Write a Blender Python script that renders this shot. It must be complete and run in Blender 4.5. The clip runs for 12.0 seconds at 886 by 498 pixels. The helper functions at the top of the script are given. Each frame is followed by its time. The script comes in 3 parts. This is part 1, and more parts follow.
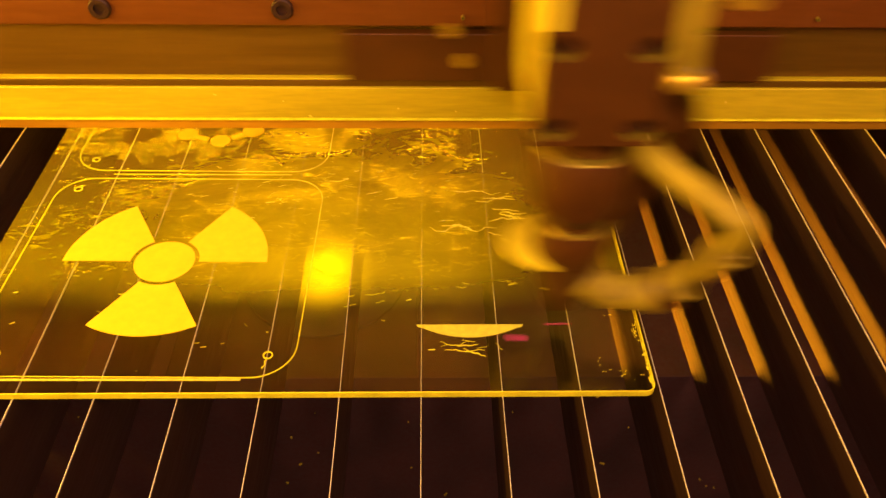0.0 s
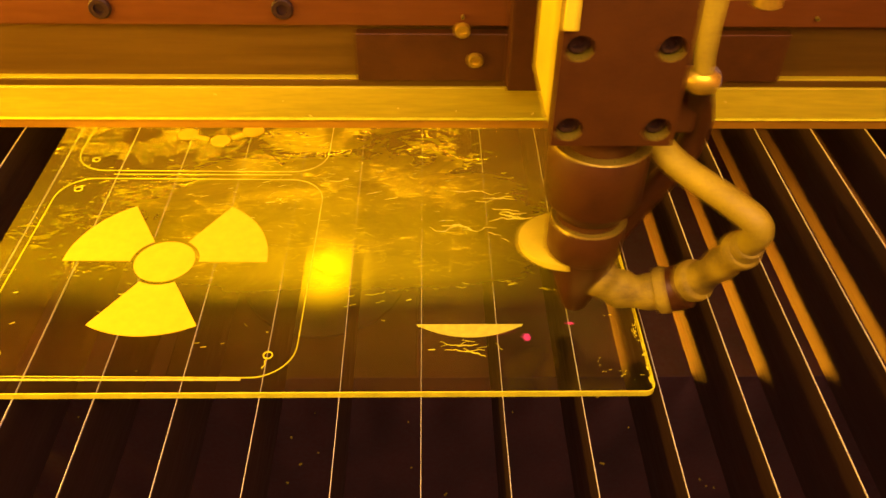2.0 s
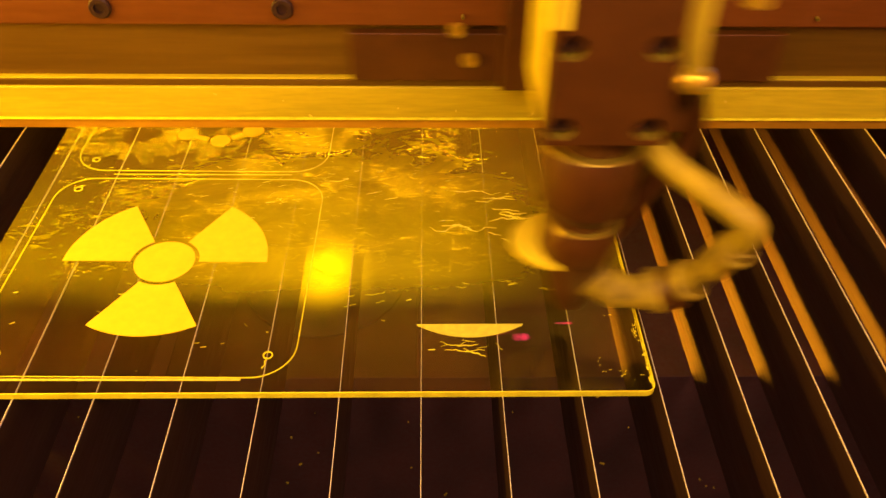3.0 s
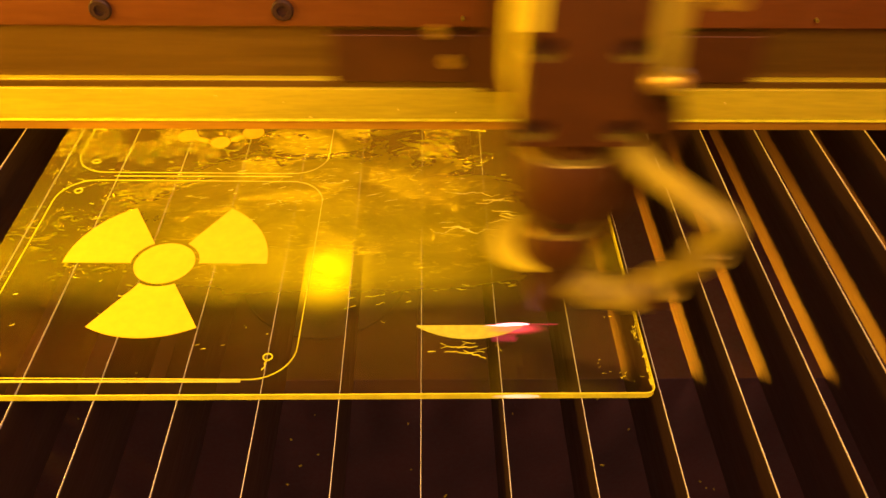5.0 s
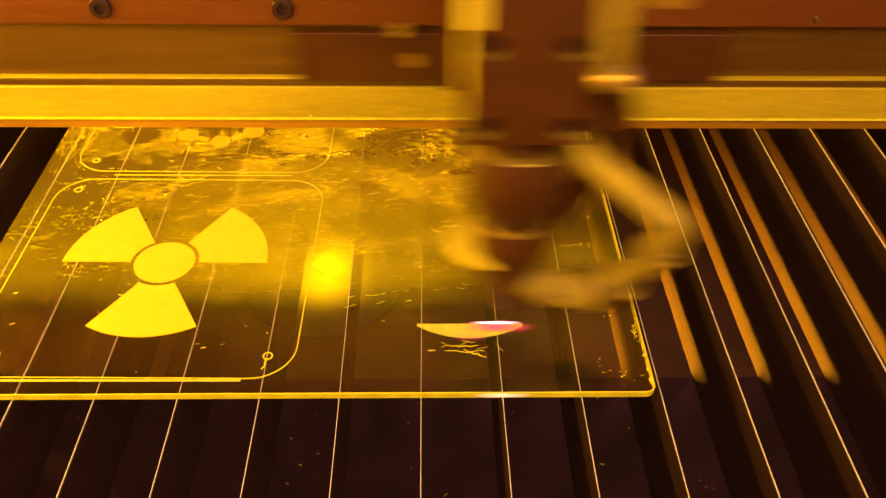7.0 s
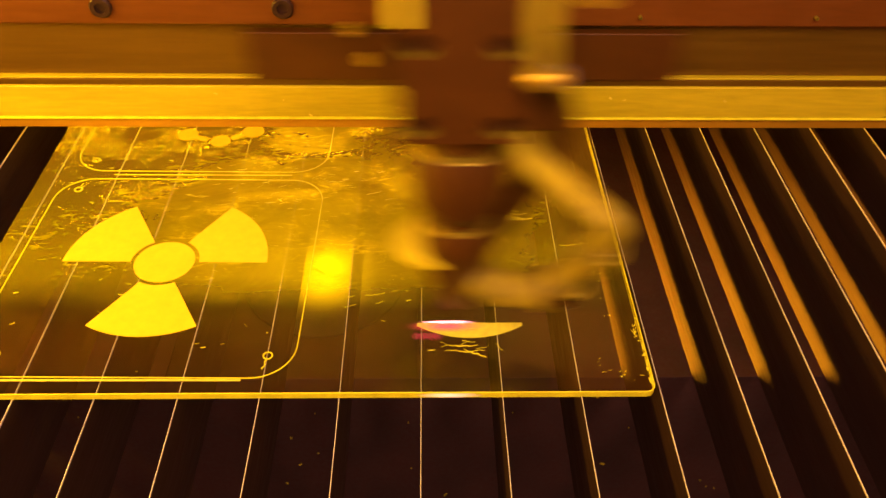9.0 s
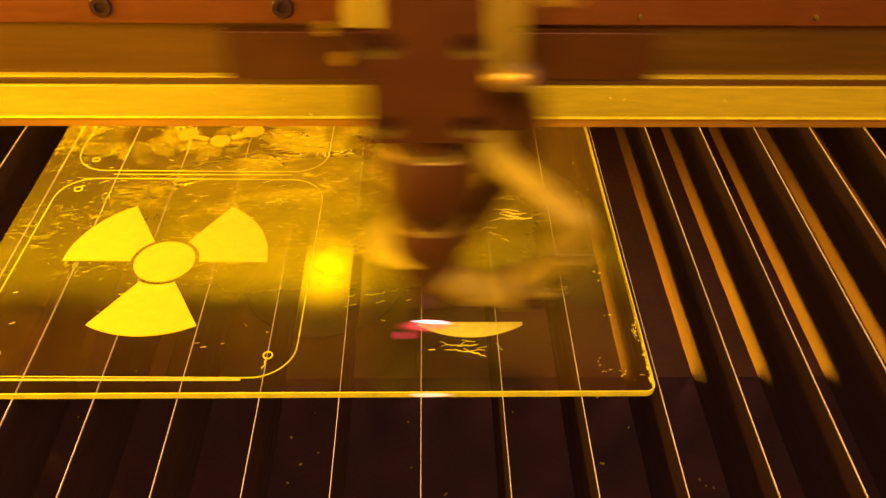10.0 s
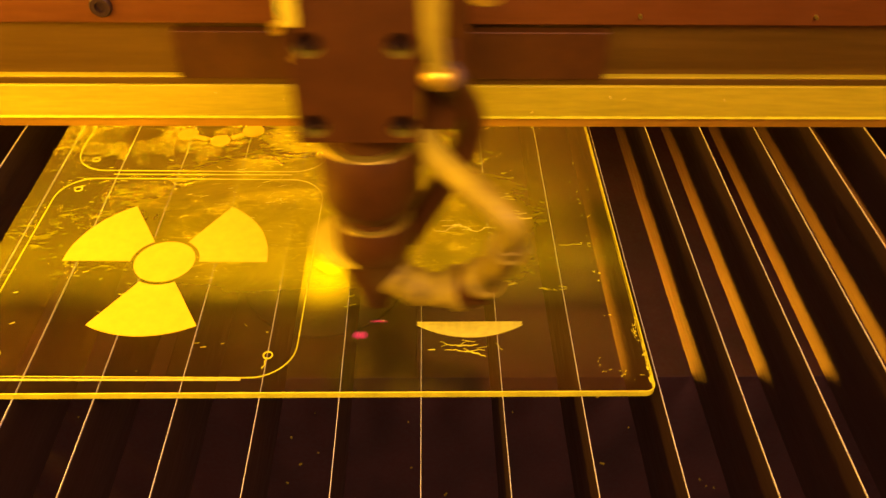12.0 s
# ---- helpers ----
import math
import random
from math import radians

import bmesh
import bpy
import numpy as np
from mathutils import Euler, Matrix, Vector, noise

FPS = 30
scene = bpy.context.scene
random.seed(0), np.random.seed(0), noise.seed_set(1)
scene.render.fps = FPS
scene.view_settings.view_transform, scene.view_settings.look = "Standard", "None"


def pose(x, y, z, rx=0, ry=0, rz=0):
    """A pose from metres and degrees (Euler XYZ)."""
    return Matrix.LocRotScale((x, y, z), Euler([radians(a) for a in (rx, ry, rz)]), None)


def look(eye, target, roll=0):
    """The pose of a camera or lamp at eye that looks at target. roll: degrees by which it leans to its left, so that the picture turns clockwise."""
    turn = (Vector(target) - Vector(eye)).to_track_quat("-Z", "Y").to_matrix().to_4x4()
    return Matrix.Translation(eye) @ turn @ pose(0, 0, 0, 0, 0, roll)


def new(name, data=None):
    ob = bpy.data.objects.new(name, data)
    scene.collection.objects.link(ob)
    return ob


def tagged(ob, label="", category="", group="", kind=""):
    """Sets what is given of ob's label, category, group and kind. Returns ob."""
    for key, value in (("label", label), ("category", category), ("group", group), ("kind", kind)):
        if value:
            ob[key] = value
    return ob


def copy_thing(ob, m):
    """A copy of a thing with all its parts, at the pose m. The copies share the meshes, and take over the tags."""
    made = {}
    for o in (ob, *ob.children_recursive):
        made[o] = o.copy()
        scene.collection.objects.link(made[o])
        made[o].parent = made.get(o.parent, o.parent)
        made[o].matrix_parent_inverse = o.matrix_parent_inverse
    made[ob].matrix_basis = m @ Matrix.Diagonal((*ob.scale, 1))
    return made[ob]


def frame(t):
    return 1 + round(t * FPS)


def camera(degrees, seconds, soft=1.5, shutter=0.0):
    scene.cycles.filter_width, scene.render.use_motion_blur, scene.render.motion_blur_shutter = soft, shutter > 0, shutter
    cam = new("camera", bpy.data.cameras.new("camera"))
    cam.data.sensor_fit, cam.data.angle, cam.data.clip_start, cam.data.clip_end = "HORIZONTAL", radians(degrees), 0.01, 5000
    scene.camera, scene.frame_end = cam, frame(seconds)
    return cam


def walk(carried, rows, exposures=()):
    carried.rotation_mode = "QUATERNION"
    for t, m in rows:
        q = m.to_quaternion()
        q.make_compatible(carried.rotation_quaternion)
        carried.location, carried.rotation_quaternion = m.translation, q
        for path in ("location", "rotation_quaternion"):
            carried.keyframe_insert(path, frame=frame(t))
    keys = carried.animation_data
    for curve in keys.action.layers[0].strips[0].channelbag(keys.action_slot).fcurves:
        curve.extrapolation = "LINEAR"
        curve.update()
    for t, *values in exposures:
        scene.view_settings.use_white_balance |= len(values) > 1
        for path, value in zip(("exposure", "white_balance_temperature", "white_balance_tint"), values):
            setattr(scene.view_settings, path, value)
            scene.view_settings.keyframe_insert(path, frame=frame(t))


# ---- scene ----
EYE = Vector((0.00177, 0.0, 0.26839))
YAW, TILT, ROLL = 1.6143, 41.0415, 0.997
cam = camera(56.036, 12.0, 1.5, 0.9)


def view(dip):
    """The hand-held view; dip: degrees by which it nods up."""
    a, b = radians(YAW), radians(TILT - dip)
    way = Vector((math.sin(a) * math.cos(b), math.cos(a) * math.cos(b), -math.sin(b)))
    return look(EYE, EYE + way, ROLL)


walk(cam, [(t, view(d)) for t, d in (
    (0.0, 0.0), (0.5, 0.0), (1.0, 0.01), (1.5, -0.06), (2.0, 0.0), (2.5, 0.0), (3.0, 0.0), (4.0, 0.06), (5.0, 0.12),
    (5.5, 0.15), (6.0, 0.05), (6.5, 0.03), (7.0, 0.05), (8.0, 0.04), (9.0, 0.03), (9.5, 0.02), (10.0, 0.0),
    (10.5, -0.14), (11.0, -0.07), (11.5, 0.06), (12.0, 0.0))])

# ---- light: amber-filtered lamps inside the closed machine ----
world = bpy.data.worlds.new("machine_dark")
world.use_nodes = True
world.node_tree.nodes["Background"].inputs[0].default_value = (1.0, 0.25, 0.15, 1)
world.node_tree.nodes["Background"].inputs[1].default_value = 0.02
scene.world = world
AMBER = (1.0, 0.47, 0.02)


def lamp(name, eye, target, w, h, watts, colour=AMBER):
    data = bpy.data.lights.new(name, "AREA")
    data.shape, data.size, data.size_y, data.energy, data.color = "RECTANGLE", w, h, watts, colour
    ob = new(name, data)
    ob.matrix_world = look(eye, target)
    return ob


lamp("side_strip", (-0.38, 0.28, 0.17), (0.0, 0.33, 0.0), 0.60, 0.03, 3.8)
lamp("window_glow", (0.06, -0.12, 0.52), (0.02, 0.30, 0.05), 0.60, 0.30, 6.0, (1.0, 0.53, 0.32))
lamp("under_light", (-0.130, 0.330, -0.120), (0.10, 0.318, -0.045), 0.11, 0.062, 2.9, (1.0, 0.43, 0.01)).data.spread = radians(64)
lamp("rear_strip", (-0.06, 0.68, 0.085), (-0.03, 0.30, 0.01), 0.55, 0.05, 1.9)
scene.view_settings.exposure = 0.1


# ---- materials ----
def shader(name):
    m = bpy.data.materials.new(name)
    m.use_nodes = True
    nt = m.node_tree
    return m, nt, nt.nodes, nt.links, nt.nodes["Principled BSDF"]


def noise_node(nt, scale, stretch=(1, 1, 1), detail=4.0, rough=0.55, distort=0.0, turn=0.0):
    c = nt.nodes.new("ShaderNodeTexCoord")
    mp = nt.nodes.new("ShaderNodeMapping")
    mp.inputs["Scale"].default_value, mp.inputs["Rotation"].default_value = stretch, (0, 0, radians(turn))
    n = nt.nodes.new("ShaderNodeTexNoise")
    n.inputs["Scale"].default_value, n.inputs["Detail"].default_value = scale, detail
    n.inputs["Roughness"].default_value, n.inputs["Distortion"].default_value = rough, distort
    nt.links.new(c.outputs["Object"], mp.inputs["Vector"])
    nt.links.new(mp.outputs["Vector"], n.inputs["Vector"])
    return n.outputs["Fac"]


def ramp(nt, fac, stops):
    r = nt.nodes.new("ShaderNodeValToRGB")
    while len(r.color_ramp.elements) < len(stops):
        r.color_ramp.elements.new(0.5)
    for e, (at, col) in zip(r.color_ramp.elements, stops):
        e.position, e.color = at, (*col, 1) if len(col) == 3 else (col[0],) * 3 + (1,)
    nt.links.new(fac, r.inputs[0])
    return r.outputs[0]


def surface(name, dark, light, rough=(0.4, 0.6), metal=0.0, grain=60.0, stretch=(1, 1, 1), bump=0.1, spots=0.0):
    """Two-scale mottled paint or metal with fine relief."""
    m, nt, nodes, links, b = shader(name)
    big = noise_node(nt, grain, stretch)
    fine = noise_node(nt, grain * 14, stretch, 3.0)
    mixed = nodes.new("ShaderNodeMath")
    mixed.operation = "MULTIPLY_ADD"
    mixed.inputs[1].default_value = 0.35
    links.new(fine, mixed.inputs[0])
    half = nodes.new("ShaderNodeMath")
    half.operation = "MULTIPLY"
    half.inputs[1].default_value = 0.65
    links.new(big, half.inputs[0])
    links.new(half.outputs[0], mixed.inputs[2])
    links.new(ramp(nt, mixed.outputs[0], ((0.34, dark), (0.64, light))), b.inputs["Base Color"])
    links.new(ramp(nt, fine, ((0.3, (rough[0],)), (0.7, (rough[1],)))), b.inputs["Roughness"])
    b.inputs["Metallic"].default_value = metal
    if bump:
        bp = nodes.new("ShaderNodeBump")
        bp.inputs["Strength"].default_value, bp.inputs["Distance"].default_value = bump, 0.0006
        links.new(fine, bp.inputs["Height"])
        links.new(bp.outputs[0], b.inputs["Normal"])
    return m


BLADE = surface("blade_metal", (0.018, 0.009, 0.008), (0.038, 0.020, 0.016), (0.42, 0.62), 0.0, 30, (1, 0.08, 1), 0.15)
BLADE.node_tree.nodes["Principled BSDF"].inputs["Specular IOR Level"].default_value = 0.25
EDGE = surface("worn_blade_edge", (0.80, 0.84, 0.70), (0.92, 0.97, 0.82), (0.25, 0.4), 0.2, 40)
TRAY = surface("tray_soot", (0.024, 0.009, 0.010), (0.054, 0.019, 0.020), (0.7, 0.95), 0.0, 25)
WALL = surface("cabinet_paint", (0.40, 0.20, 0.20), (0.50, 0.26, 0.26), (0.5, 0.7), 0.0, 12)
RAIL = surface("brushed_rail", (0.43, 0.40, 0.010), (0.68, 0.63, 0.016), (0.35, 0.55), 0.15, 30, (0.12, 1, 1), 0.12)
# lip and recess tones are darkened to hold the shade around the rail
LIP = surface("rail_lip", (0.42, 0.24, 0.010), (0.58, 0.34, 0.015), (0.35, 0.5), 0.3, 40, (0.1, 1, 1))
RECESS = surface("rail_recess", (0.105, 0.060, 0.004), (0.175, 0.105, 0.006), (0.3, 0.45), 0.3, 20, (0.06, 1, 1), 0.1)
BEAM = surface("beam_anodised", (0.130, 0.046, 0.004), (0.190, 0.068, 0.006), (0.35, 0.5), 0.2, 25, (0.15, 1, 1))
BLACK = surface("black_anodised", (0.060, 0.023, 0.0015), (0.095, 0.037, 0.0024), (0.32, 0.5), 0.1, 60)
HOLE = surface("bolt_black", (0.024, 0.011, 0.006), (0.045, 0.020, 0.010), (0.4, 0.6), 0.2, 90)
RIM = surface("pale_rim", (0.26, 0.22, 0.0192), (0.42, 0.36, 0.0312), (0.25, 0.4), 0.6, 80)
BRASS = surface("brass", (0.55, 0.42, 0.0264), (0.72, 0.56, 0.036), (0.25, 0.45), 0.7, 120)
TAPE = surface("hose_tape", (0.14, 0.108, 0.003), (0.44, 0.37, 0.008), (0.55, 0.75), 0.0, 110, (1, 1, 1), 0.8)
TUBE = surface("air_hose", (0.26, 0.22, 0.006), (0.44, 0.38, 0.010), (0.5, 0.7), 0.0, 60)
STRAP = surface("pale_clamp", (0.66, 0.62, 0.015), (0.80, 0.75, 0.02), (0.45, 0.65), 0.0, 60)
FROST = surface("engraved_frost", (0.76, 0.64, 0.008), (0.84, 0.71, 0.011), (0.7, 0.9), 0.0, 200, (1, 1, 1), 0.2)
FRESH = surface("fresh_engraving", (0.50, 0.54, 0.05), (0.66, 0.70, 0.06), (0.6, 0.8), 0.0, 300, (1, 1, 1), 0.2)
KERF = surface("cut_edge", (0.60, 0.64, 0.02), (0.85, 0.90, 0.03), (0.25, 0.5), 0.0, 150)
CHIP = surface("plastic_chips", (0.55, 0.5, 0.048), (0.8, 0.75, 0.078), (0.3, 0.5), 0.0, 200)


def glow(name, colour, strength):
    m, nt, nodes, links, b = shader(name)
    b.inputs["Base Color"].default_value = (0.02, 0.02, 0.02, 1)
    b.inputs["Emission Color"].default_value = (*colour, 1)
    b.inputs["Emission Strength"].default_value = strength
    return m


FLASH = glow("laser_burn", (1.0, 0.36, 0.42), 7.0)
# self-glowing halo stands for burn light scattered in the acrylic
FLARE, _nt, _n, _l, _b = shader("laser_burn_halo")
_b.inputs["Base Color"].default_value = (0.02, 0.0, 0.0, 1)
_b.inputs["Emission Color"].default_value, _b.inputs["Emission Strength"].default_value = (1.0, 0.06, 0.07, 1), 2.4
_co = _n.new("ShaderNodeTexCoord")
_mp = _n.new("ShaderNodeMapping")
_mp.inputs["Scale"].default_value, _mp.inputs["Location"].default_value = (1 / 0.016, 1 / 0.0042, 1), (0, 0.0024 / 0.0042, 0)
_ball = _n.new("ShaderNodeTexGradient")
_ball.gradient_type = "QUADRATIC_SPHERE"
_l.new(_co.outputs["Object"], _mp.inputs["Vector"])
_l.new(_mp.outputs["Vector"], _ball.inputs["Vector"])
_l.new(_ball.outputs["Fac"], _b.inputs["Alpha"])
POINTER = glow("pointer_red", (1.0, 0.02, 0.09), 1.3)
PINK = glow("pink_edge_light", (1.0, 0.50, 0.26), 1.7)
LED, _nt, _n, _l, _b = shader("led_diffuser")
_b.inputs["Base Color"].default_value = (0.02, 0.014, 0.01, 1)
_b.inputs["Emission Color"].default_value = (1.0, 0.50, 0.0, 1)
_co = _n.new("ShaderNodeTexCoord")
_len = _n.new("ShaderNodeVectorMath")
_len.operation = "LENGTH"
_l.new(_co.outputs["Object"], _len.inputs[0])
_fall = _n.new("ShaderNodeMapRange")
_fall.inputs[1].default_value, _fall.inputs[2].default_value = 0.0, 0.0500
_fall.inputs[3].default_value, _fall.inputs[4].default_value = 1.0, 0.0
_l.new(_len.outputs["Value"], _fall.inputs[0])
_pow = _n.new("ShaderNodeMath")
_pow.operation = "POWER"
_pow.inputs[1].default_value = 4.0
_l.new(_fall.outputs[0], _pow.inputs[0])
_gain = _n.new("ShaderNodeMath")
_gain.operation = "MULTIPLY"
_gain.inputs[1].default_value = 14.0
_l.new(_pow.outputs[0], _gain.inputs[0])
_l.new(_gain.outputs[0], _b.inputs["Emission Strength"])


def acrylic():
    """Clear sheet under a creased protective film: see-through, glossy, slightly milky; pooled light is mixed in as
    milk.
    """
    m, nt, nodes, links, b = shader("filmed_acrylic")
    out = nodes["Material Output"]
    nodes.remove(b)
    clear = nodes.new("ShaderNodeBsdfTransparent")
    clear.inputs[0].default_value = (0.97, 0.95, 0.90, 1)
    gloss = nodes.new("ShaderNodeBsdfGlossy")
    gloss.inputs["Color"].default_value = (0.93, 0.92, 0.10, 1)
    gloss.inputs["Roughness"].default_value = 0.15
    milk = nodes.new("ShaderNodeBsdfDiffuse")
    milk.inputs[0].default_value = (0.80, 0.83, 0.010, 1)
    # creases of the film: long ripples, gathered in patches
    ripple = noise_node(nt, 130, (0.62, 1.6, 1), 5.0, 0.62, 1.6, -14)
    patch = ramp(nt, noise_node(nt, 34, (1, 1.3, 1), 4.0), ((0.38, (0.0,)), (0.80, (1.0,))))
    c = nodes.new("ShaderNodeTexCoord")
    sx = nodes.new("ShaderNodeSeparateXYZ")
    links.new(c.outputs["Object"], sx.inputs[0])
    slope = nodes.new("ShaderNodeMapRange")
    slope.inputs[1].default_value, slope.inputs[2].default_value = 0.266, 0.296
    links.new(sx.outputs[1], slope.inputs[0])
    side = nodes.new("ShaderNodeMapRange")
    side.inputs[1].default_value, side.inputs[2].default_value = 0.092, 0.0
    links.new(sx.outputs[0], side.inputs[0])
    both = nodes.new("ShaderNodeMath")
    both.operation = "MULTIPLY"
    links.new(slope.outputs[0], both.inputs[0])
    links.new(side.outputs[0], both.inputs[1])
    gate = nodes.new("ShaderNodeMath")
    gate.operation = "MULTIPLY"
    links.new(both.outputs[0], gate.inputs[0])
    links.new(patch, gate.inputs[1])
    bp = nodes.new("ShaderNodeBump")
    bp.inputs["Distance"].default_value = 0.0013
    links.new(gate.outputs[0], bp.inputs["Strength"])
    links.new(ripple, bp.inputs["Height"])
    links.new(bp.outputs[0], gloss.inputs["Normal"])
    fr = nodes.new("ShaderNodeFresnel")
    fr.inputs[0].default_value = 1.45
    back = nodes.new("ShaderNodeBsdfTranslucent")
    back.inputs[0].default_value = (0.83, 0.85, 0.010, 1)
    scatter = nodes.new("ShaderNodeMixShader")
    links.new(milk.outputs[0], scatter.inputs[1])
    links.new(back.outputs[0], scatter.inputs[2])
    scatter.inputs[0].default_value = 0.50
    # milky patches, and crease glints mixed in as white lines
    veil = ramp(nt, noise_node(nt, 22, (0.8, 1.5, 1), 6.0, 0.68, 1.2), ((0.36, (0.06,)), (0.70, (0.36,))))
    line = ramp(nt, ripple, ((0.53, (0.0,)), (0.59, (0.30,)), (0.68, (0.90,))))
    white = nodes.new("ShaderNodeMath")
    white.operation = "MULTIPLY"
    links.new(line, white.inputs[0])
    links.new(gate.outputs[0], white.inputs[1])
    # veil scaled by place: milk stands in for the pool of light
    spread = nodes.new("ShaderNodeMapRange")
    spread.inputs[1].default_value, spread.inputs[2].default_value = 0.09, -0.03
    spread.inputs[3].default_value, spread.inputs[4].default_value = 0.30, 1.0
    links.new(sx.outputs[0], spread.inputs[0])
    pool_left = nodes.new("ShaderNodeMapRange")
    pool_left.inputs[1].default_value, pool_left.inputs[2].default_value = -0.075, -0.165
    pool_left.inputs[3].default_value, pool_left.inputs[4].default_value = 1.0, 0.42
    links.new(sx.outputs[0], pool_left.inputs[0])
    pool_side = nodes.new("ShaderNodeMath")
    pool_side.operation = "MULTIPLY"
    links.new(spread.outputs[0], pool_side.inputs[0])
    links.new(pool_left.outputs[0], pool_side.inputs[1])
    milky = nodes.new("ShaderNodeMath")
    milky.operation = "MULTIPLY_ADD"
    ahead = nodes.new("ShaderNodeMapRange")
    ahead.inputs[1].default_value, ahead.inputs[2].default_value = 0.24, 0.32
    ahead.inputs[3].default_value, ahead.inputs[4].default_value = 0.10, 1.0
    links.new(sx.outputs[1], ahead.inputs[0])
    veiled = nodes.new("ShaderNodeMath")
    veiled.operation = "MULTIPLY"
    links.new(veil, veiled.inputs[0])
    links.new(ahead.outputs[0], veiled.inputs[1])
    links.new(veiled.outputs[0], milky.inputs[0])
    links.new(pool_side.outputs[0], milky.inputs[1])
    links.new(white.outputs[0], milky.inputs[2])
    # smooth haze by place paints the lamp's glow and the rail's reflection
    haze_pool = nodes.new("ShaderNodeMath")
    haze_pool.operation = "MULTIPLY_ADD"
    haze_pool.inputs[1].default_value = 0.56
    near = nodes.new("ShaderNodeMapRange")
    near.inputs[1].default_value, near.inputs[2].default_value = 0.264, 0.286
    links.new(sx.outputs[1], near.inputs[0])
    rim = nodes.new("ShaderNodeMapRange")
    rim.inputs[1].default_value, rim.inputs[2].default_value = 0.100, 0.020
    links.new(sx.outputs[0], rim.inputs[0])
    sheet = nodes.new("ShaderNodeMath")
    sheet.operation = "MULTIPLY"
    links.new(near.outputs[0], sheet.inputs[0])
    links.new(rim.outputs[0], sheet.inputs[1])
    pool = nodes.new("ShaderNodeMath")
    pool.operation = "MULTIPLY"
    links.new(sheet.outputs[0], pool.inputs[0])
    links.new(pool_left.outputs[0], pool.inputs[1])
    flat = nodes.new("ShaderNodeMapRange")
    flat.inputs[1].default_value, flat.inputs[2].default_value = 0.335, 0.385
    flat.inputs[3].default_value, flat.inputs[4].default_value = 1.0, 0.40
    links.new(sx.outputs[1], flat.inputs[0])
    light_pool = nodes.new("ShaderNodeMath")
    light_pool.operation = "MULTIPLY"
    links.new(pool.outputs[0], light_pool.inputs[0])
    links.new(flat.outputs[0], light_pool.inputs[1])
    links.new(light_pool.outputs[0], haze_pool.inputs[0])
    links.new(milky.outputs[0], haze_pool.inputs[2])
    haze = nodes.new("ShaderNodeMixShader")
    links.new(haze_pool.outputs[0], haze.inputs[0])
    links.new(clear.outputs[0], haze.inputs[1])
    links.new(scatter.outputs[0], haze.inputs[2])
    top = nodes.new("ShaderNodeMixShader")
    sheen = nodes.new("ShaderNodeMath")
    sheen.operation = "ADD"
    sheen.inputs[1].default_value = 0.12
    links.new(fr.outputs[0], sheen.inputs[0])
    links.new(sheen.outputs[0], top.inputs[0])
    links.new(haze.outputs[0], top.inputs[1])
    links.new(gloss.outputs[0], top.inputs[2])
    links.new(top.outputs[0], out.inputs[0])
    return m


ACRYLIC = acrylic()
UNDER, _nt, _n, _l, _b = shader("acrylic_underside")
_clear = _n.new("ShaderNodeBsdfTransparent")
_clear.inputs[0].default_value = (0.98, 0.97, 0.93, 1)
_l.new(_clear.outputs[0], _n["Material Output"].inputs[0])


# ---- mesh tools ----
def link(name, bm, material, parent=None, label="", smooth=True):
    me = bpy.data.meshes.new(name)
    bmesh.ops.recalc_face_normals(bm, faces=bm.faces)
    bm.to_mesh(me)
    bm.free()
    for mat in (material if isinstance(material, (list, tuple)) else [material]):
        me.materials.append(mat)
    if smooth:
        for f in me.polygons:
            f.use_smooth = True
        me.set_sharp_from_angle(angle=radians(35))
    ob = new(name, me)
    if parent:
        ob.parent = parent
    if label:
        ob["label"] = label
    return ob


def part(name, bm, material, parent, label="", smooth=True):
    return link(name, bm, material, parent, label, smooth)


def holder(name, label, category, at=(0, 0, 0), **tags):
    ob = new(name)
    ob.location = at
    return tagged(ob, label, category, **tags)


def box(x0, x1, y0, y1, z0, z1, bevel=0.0, bm=None, seg=2):
    own = bmesh.new()
    bmesh.ops.create_cube(own, size=1, matrix=Matrix.Translation(((x0 + x1) / 2, (y0 + y1) / 2, (z0 + z1) / 2))
                          @ Matrix.Diagonal((x1 - x0, y1 - y0, z1 - z0, 1)))
    if bevel:
        bmesh.ops.bevel(own, geom=own.edges[:], offset=bevel, segments=seg, affect="EDGES", profile=0.5)
    return own


def prism(outline, axis, a, b):
    """Solid of a closed outline of 2D points, drawn along the axis ('x' or 'z') from a to b."""
    bm = bmesh.new()
    at = (lambda u, v, w: (w, u, v)) if axis == "x" else (lambda u, v, w: (u, v, w))
    lo = [bm.verts.new(at(u, v, a)) for u, v in outline]
    hi = [bm.verts.new(at(u, v, b)) for u, v in outline]
    n = len(outline)
    for i in range(n):
        bm.faces.new((lo[i], lo[(i + 1) % n], hi[(i + 1) % n], hi[i]))
    bm.faces.new(lo[::-1])
    bm.faces.new(hi)
    return bm


def lathe(profile, n=40, centre=(0, 0)):
    """Turned solid about z from (radius, height) pairs."""
    bm = bmesh.new()
    rings = []
    for r, z in profile:
        rings.append([bm.verts.new((centre[0] + r * math.cos(2 * math.pi * i / n),
                                    centre[1] + r * math.sin(2 * math.pi * i / n), z)) for i in range(n)])
    for a, b in zip(rings, rings[1:]):
        for i in range(n):
            bm.faces.new((a[i], a[(i + 1) % n], b[(i + 1) % n], b[i]))
    bm.faces.new(rings[0][::-1])
    bm.faces.new(rings[-1])
    return bm


